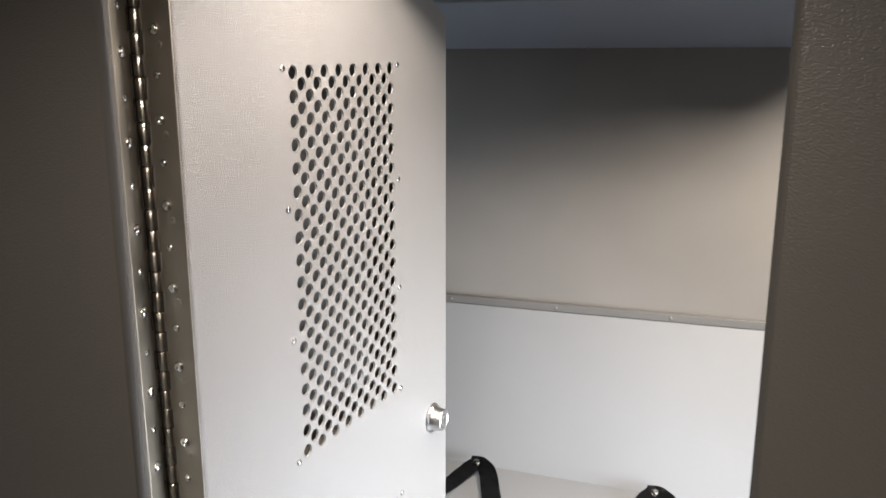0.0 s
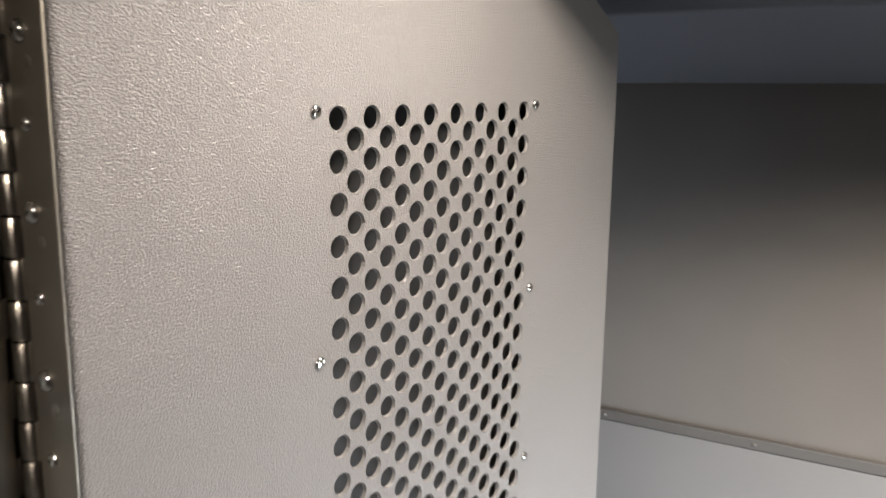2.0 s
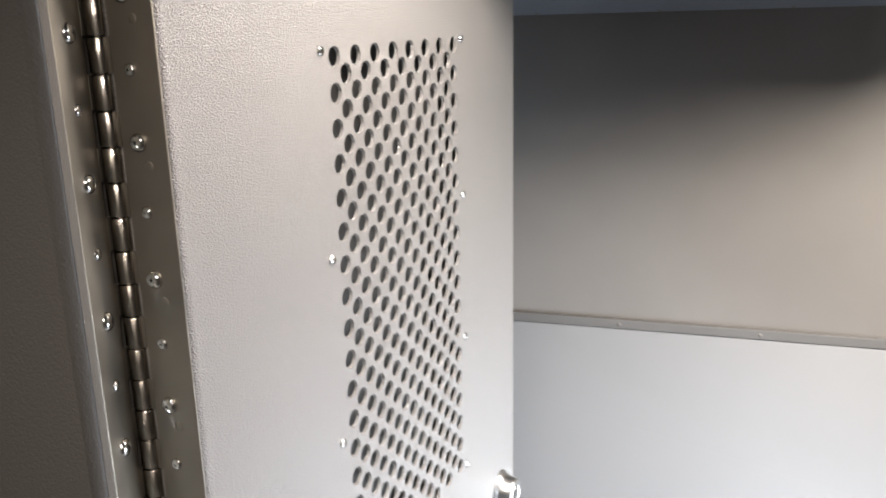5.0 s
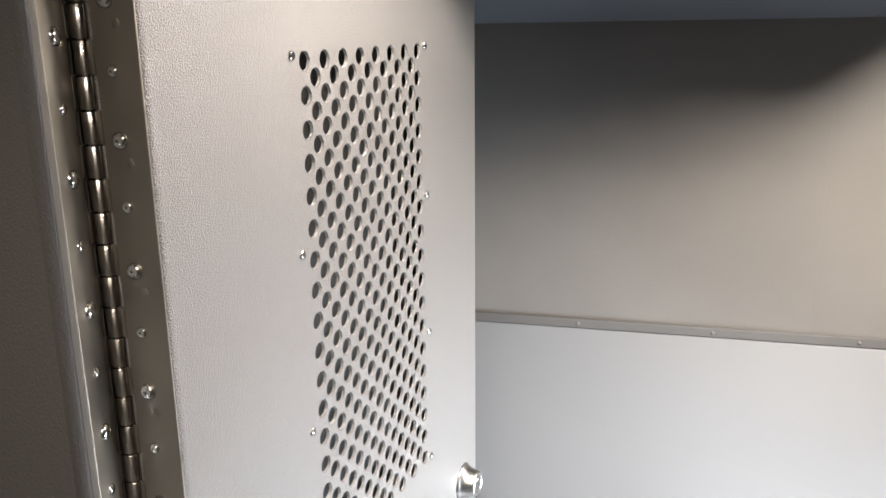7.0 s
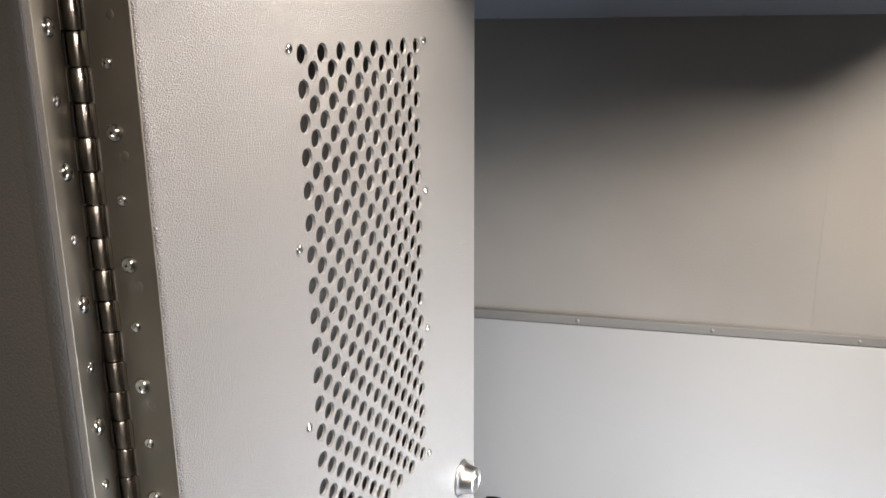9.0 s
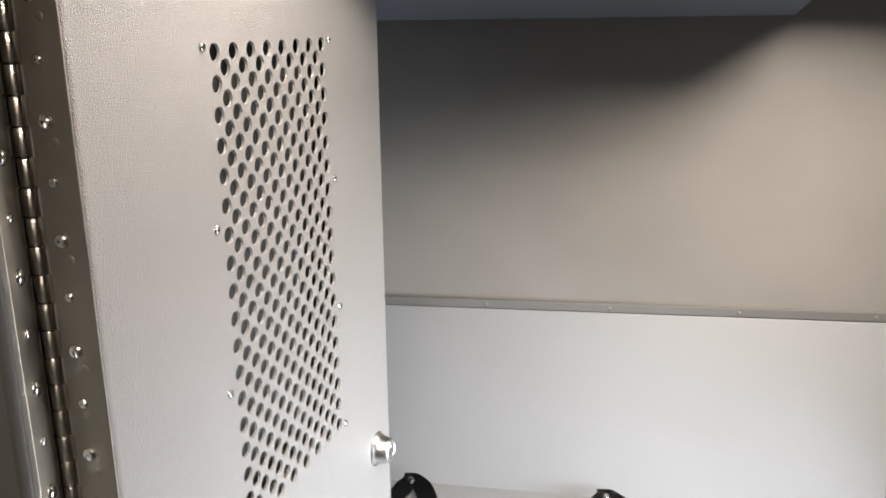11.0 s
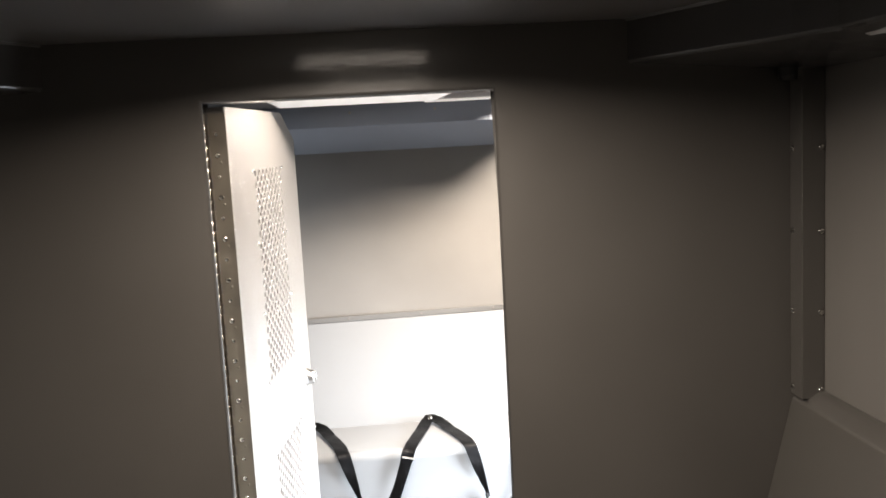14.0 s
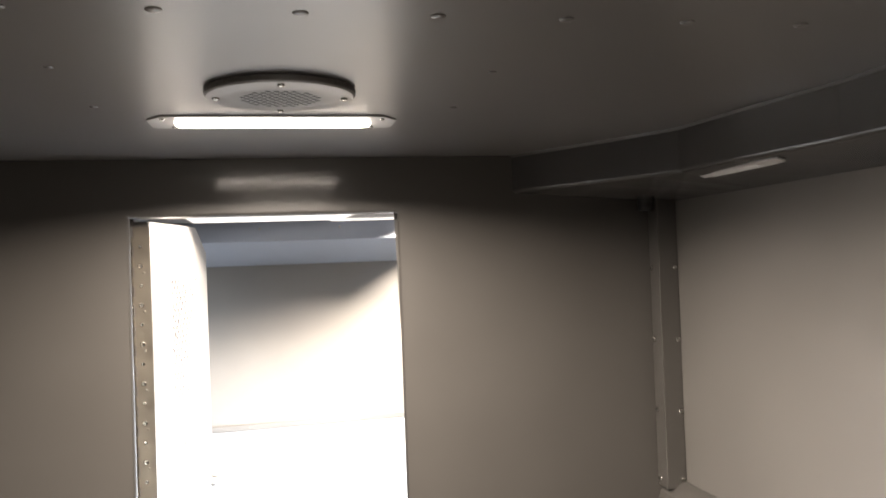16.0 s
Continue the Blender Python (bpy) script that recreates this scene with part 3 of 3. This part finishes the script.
bm = box(-0.010, 0.010, -0.008, -0.0042, -0.026, 0.022, 0.0018)
bm.transform(slant)
part("latch", bm, NICKEL, buckle)
bm = box(-0.010, 0.010, -0.003, 0.002, -0.052, -0.0285, 0.001)
bm.transform(slant)
part("tongue", bm, NICKEL, buckle)
bm = box(-0.010, 0.010, -0.003, 0.003, 0.0325, 0.050, 0.002)
bm.transform(slant)
part("strap_bar", bm, BLACK_WEB, buckle)
# adjuster bar at the bench edge
bm = box(-0.022, 0.022, -0.004, 0.002, -0.0035, 0.0035, 0.0012)
bm.transform(Matrix.Translation((0.154, 1.577, 0.424)) @ Matrix.Rotation(radians(14), 4, "Y") @ Matrix.Rotation(radians(25), 4, "X"))
part("adjuster", bm, NICKEL, belt, "chrome strap adjuster")
bm = lathe([(0.009, 0), (0.009, 0.002), (0.006, 0.003), (0.006, 0.006), (0.0035, 0.0075)], 12)
bm.transform(facing((-0.192, 1.878, 0.4590), (0, -0.6, 0.8)))
part("anchor_bolt", bm, CHROME, belt)
belt.location = (-0.013, 1.609, 0.453)
for dx in (-0.449, 0.426, 0.862):
    copy_thing(belt, Matrix.Translation((dx, 1.609, 0.453)))

# ---------------------------------------------------------------- near compartment
def side_duct(corner, sgn):
    """Duct in the ceiling corner: its face starts wide at the partition and swings to the side wall."""
    d = thing("side_duct", (corner - sgn * 0.1, -0.6, 1.61), "grey painted duct box along the ceiling corner", "duct", "ducts along the ceiling")
    face = [(0.447, YP - 0.001), (0.318, 0.58), (0.232, 0.433), (0.188, 0.345), (0.163, 0.10), (0.135, -0.12), (0.130, YB + 0.002)]
    def sheet(name, section, mat=DUCT_PAINT_SHADED):
        bm = bmesh.new()
        rows = [[bm.verts.new(c) for c in section(corner - sgn * off, y)] for off, y in face]
        n = len(rows[0])
        for a, b in zip(rows, rows[1:]):
            for i in range(n):
                bm.faces.new((a[i], a[(i + 1) % n], b[(i + 1) % n], b[i]))
        bm.faces.new(rows[0])
        bm.faces.new(rows[-1])
        bmesh.ops.recalc_face_normals(bm, faces=bm.faces)
        part(name, bm, mat, d)

    xw = corner - sgn * 0.001
    sheet("face_panel", lambda x, y: ((x, y, ZC - 0.001), (x, y, 1.656), (x + sgn * 0.002, y, 1.652), (x + sgn * 0.006, y, 1.652), (x + sgn * 0.006, y, ZC - 0.001)))
    sheet("sealant", lambda x, y: ((x - sgn * 0.007, y, ZC - 0.0008), (x - sgn * 0.0045, y, ZC - 0.0035), (x - sgn * 0.0006, y, ZC - 0.006), (x - sgn * 0.0005, y, ZC - 0.0008)), SEALANT)
    sheet("bottom_panel", lambda x, y: ((x + sgn * 0.0025, y, 1.6518), (x + sgn * 0.008, y, 1.648), (xw, y, 1.612), (xw, y, 1.616)))
    return d


side_duct(XR, 1)
side_duct(XL, -1)


def lamp(at, length, width, lens_l, lens_w, lens_mat, label, power, beam):
    """Flat strip lamp with cut plate corners and a raised lens with rounded ends, under a surface at height z."""
    th = thing("strip_lamp", at, label, "lamp", "strip lamps")
    spin = Matrix.Translation(at)
    c = 0.030
    a, b = length / 2, width / 2
    pts = [(-a, -b + c * 1.3), (-a + c, -b), (a - c, -b), (a, -b + c * 1.3), (a, b - c * 0.4), (a - c * 0.3, b), (-a + c * 0.3, b), (-a, b - c * 0.4)]
    bm = prism(pts, "z", -0.0035, -0.0005, 0.001, 2)
    bm.transform(spin)
    part("plate", bm, LAMP_PLATE, th)
    la, lb, r = lens_l / 2, lens_w / 2, min(0.018, lens_w * 0.3)
    rim = []
    for cx, cy, a0 in ((la - r, lb - r, 0), (-la + r, lb - r, 90), (-la + r, -lb + r, 180), (la - r, -lb + r, 270)):
        rim += [(cx + r * math.cos(radians(a0 + q)), cy + r * math.sin(radians(a0 + q))) for q in (0, 30, 60, 90)]
    bm = prism(rim, "z", -0.0085, -0.0034, 0.0015, 2, lambda e: max(v.co.z for v in e.verts) < -0.008)
    bm.transform(spin)
    part("lens", bm, lens_mat, th)
    for sx in (-1, 1):
        for sy in (-1, 1):
            at_screw = spin @ Vector((sx * (a - 0.030 - (0.012 if sy > 0 else 0)), sy * (b - 0.020), -0.0035))
            fastener(th, SCREW, at_screw, (0, 0, -1), 0.0052)
    if not power:
        return th
    data = bpy.data.lights.new("strip_light", "AREA")
    data.shape, data.size, data.size_y = "RECTANGLE", lens_l, lens_w
    data.energy, data.spread = power, beam
    data.color = {LED_LIT: NEAR_TINT, LED_FAR_LIT: FAR_TINT, LED_SIDE_LIT: SIDE_TINT}[lens_mat]
    new("strip_light", data).matrix_world = spin @ Matrix.Translation((0, 0, -0.0095))
    return th


lamp((0.080, 0.255, ZC), 0.462, 0.125, 0.365, 0.058, LED_LIT, "lit white LED strip lamp on ceiling", NEAR_POWER, BEAM)
lamp((0.117, -0.578, ZC), 0.482, 0.145, 0.380, 0.072, LED_LIT, "lit white LED strip lamp on ceiling", REAR_POWER, BEAM_REAR)
lamp((0.628, 1.618, 1.641), 0.150, 0.110, 0.062, 0.062, LED_SIDE_LIT, "lit warm white short LED lamp on ceiling", SIDE_POWER, BEAM_SIDE)
lamp((0.170, 1.117, WZ), 0.475, 0.125, 0.360, 0.052, LED_FAR_LIT, "lit warm white LED strip lamp in added ceiling well", FAR_POWER, BEAM_FAR)

# added glowing sheets that stand in for a bright band on the dropped ceiling
cover = thing("ceiling_glow_panel", (0.08, 1.44, 1.641), "flat ceiling sheet glowing in place of a bright band", "ceiling panel")
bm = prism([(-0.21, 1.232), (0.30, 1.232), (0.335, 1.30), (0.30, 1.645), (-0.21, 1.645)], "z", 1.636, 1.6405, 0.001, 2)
part("sheet", bm, PANEL_GLOW, cover)
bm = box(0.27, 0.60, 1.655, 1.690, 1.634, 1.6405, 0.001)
part("strip", bm, PANEL_GLOW, cover)

# unlit lamp under the side duct
LEAN = Matrix.Translation((1.04, 0, 1.6385)) @ Matrix.Rotation(radians(13.2), 4, "Y") @ Matrix.Translation((-1.04, 0, 0))
th = thing("duct_lamp", (1.04, 0.22, 1.63), "unlit flat lamp under the ceiling duct", "lamp")
bm = prism([(1.008, 0.455), (1.008, 0.075), (1.013, 0.055), (1.032, 0.055), (1.036, 0.09), (1.036, 0.28), (1.026, 0.39), (1.013, 0.455)], "z", -0.005, 0.0, 0.0012, 1)
bm.transform(LEAN)
part("plate", bm, LAMP_PLATE, th)
bm = box(1.012, 1.030, 0.12, 0.31, -0.007, -0.0053, 0.0006)
bm.transform(LEAN)
part("lens", bm, LAMP_OFF, th)

# round speaker cover in the ceiling
spk = thing("ceiling_speaker", (0.090, -0.023, ZC), "round grey perforated speaker cover on ceiling", "speaker")
bm = lathe([(0.1165, 0.0005), (0.1165, 0.002), (0.118, 0.003), (0.118, 0.0100), (0.1145, 0.0125), (0.080, 0.014)], 48)
bm.transform(facing((0.090, -0.023, ZC), (0, 0, -1)))
part("cover", bm, CEILING_PAINT, spk)
# flat dark discs paint the shade of the cover's holes
bm = bmesh.new()
for i in range(-7, 8):
    for j in range(-7, 8):
        x, y = i * 0.0130 + (0.0065 if j % 2 else 0), j * 0.0113
        if x * x + y * y < 0.064 ** 2:
            r = bmesh.ops.create_circle(bm, cap_ends=True, radius=0.0047, segments=8, matrix=Matrix.Translation((0.090 + x, -0.023 + y, ZC - 0.0144)))
            for fc in {f for vv in r["verts"] for f in vv.link_faces}:
                fc.normal_flip()
part("perforation", bm, HOLE_SHADE, spk)
for i in range(4):
    a = math.pi / 4 + i * math.pi / 2 - math.pi / 4
    fastener(spk, SCREW, (0.090 + 0.1 * math.cos(a), -0.023 + 0.1 * math.sin(a), ZC - 0.0133), (0, 0, -1), 0.0058)
# rows of rivets in the ceiling
for i in range(-3, 5):
    fastener(ceiling, RIVET_PAINTED, (0.111 + 0.1555 * i, -0.424, ZC), (0, 0, -1), 0.0095, "rivet")
for y in (-0.158, 0.118):
    for x in (-0.218, 0.401):
        fastener(ceiling, RIVET_PAINTED, (x, y, ZC), (0, 0, -1), 0.0070, "rivet")

# corner post cover
post = thing("corner_post", (1.125, 0.755, 0.826), "grey angled corner cover with screws", "post")
PX, PY = 1.095, 0.731
bm = prism([(PX, YP - 0.0005), (PX, PY), (XR - 0.0005, PY), (XR - 0.0005, PY + 0.003), (PX + 0.003, PY + 0.003), (PX + 0.003, YP - 0.0005)], "z", 0.828, 1.640, 0.002, 2,
           lambda e: abs(e.verts[0].co.z - e.verts[1].co.z) > 0.5)
part("cover", bm, PAINT_DIM, post)
for z in (1.430, 1.233, 1.038, 0.8475):
    fastener(post, SCREW, (PX, 0.7745, z), (-1, 0, 0), 0.0076)
    fastener(post, SCREW, (1.142, PY, z), (0, -1, 0), 0.0076)
fastener(post, SCREW, (1.137, PY, 1.622), (0, -1, 0), 0.0052)
bm = lathe([(0.022, 0), (0.025, 0.01), (0.025, 0.040), (0.021, 0.050)], 16)
bm.transform(Matrix.Translation((1.085, 0.772, 1.590)))
part("grommet", bm, RUBBER, post, "black rubber cable grommet")

# bench along the side wall
nb = thing("bench_seat", (0.95, -0.5, 0.0), "grey moulded bench with sloping backrest on side wall", "bench")
bm = prism([(XR - 0.001, 0.30), (XR - 0.001, 0.846), (1.144, 0.846), (1.128, 0.838), (1.099, 0.815), (1.002, 0.430), (1.002, 0.30)], "y", YB + 0.002, YP - 0.002, 0.005, 3,
           lambda e: abs(e.verts[0].co.y - e.verts[1].co.y) > 0.1)
part("backrest", bm, PAINT_DIM, nb)
bm = prism([(1.012, 0.0), (1.012, 0.437), (0.72, 0.43), (0.72, 0.0)], "y", YB + 0.002, YP - 0.002, 0.018, 3,
           lambda e: abs(e.verts[0].co.y - e.verts[1].co.y) > 0.1 and e.verts[0].co.x < 0.9 and e.verts[0].co.z > 0.3)
part("seat", bm, PAINT_DIM, nb)
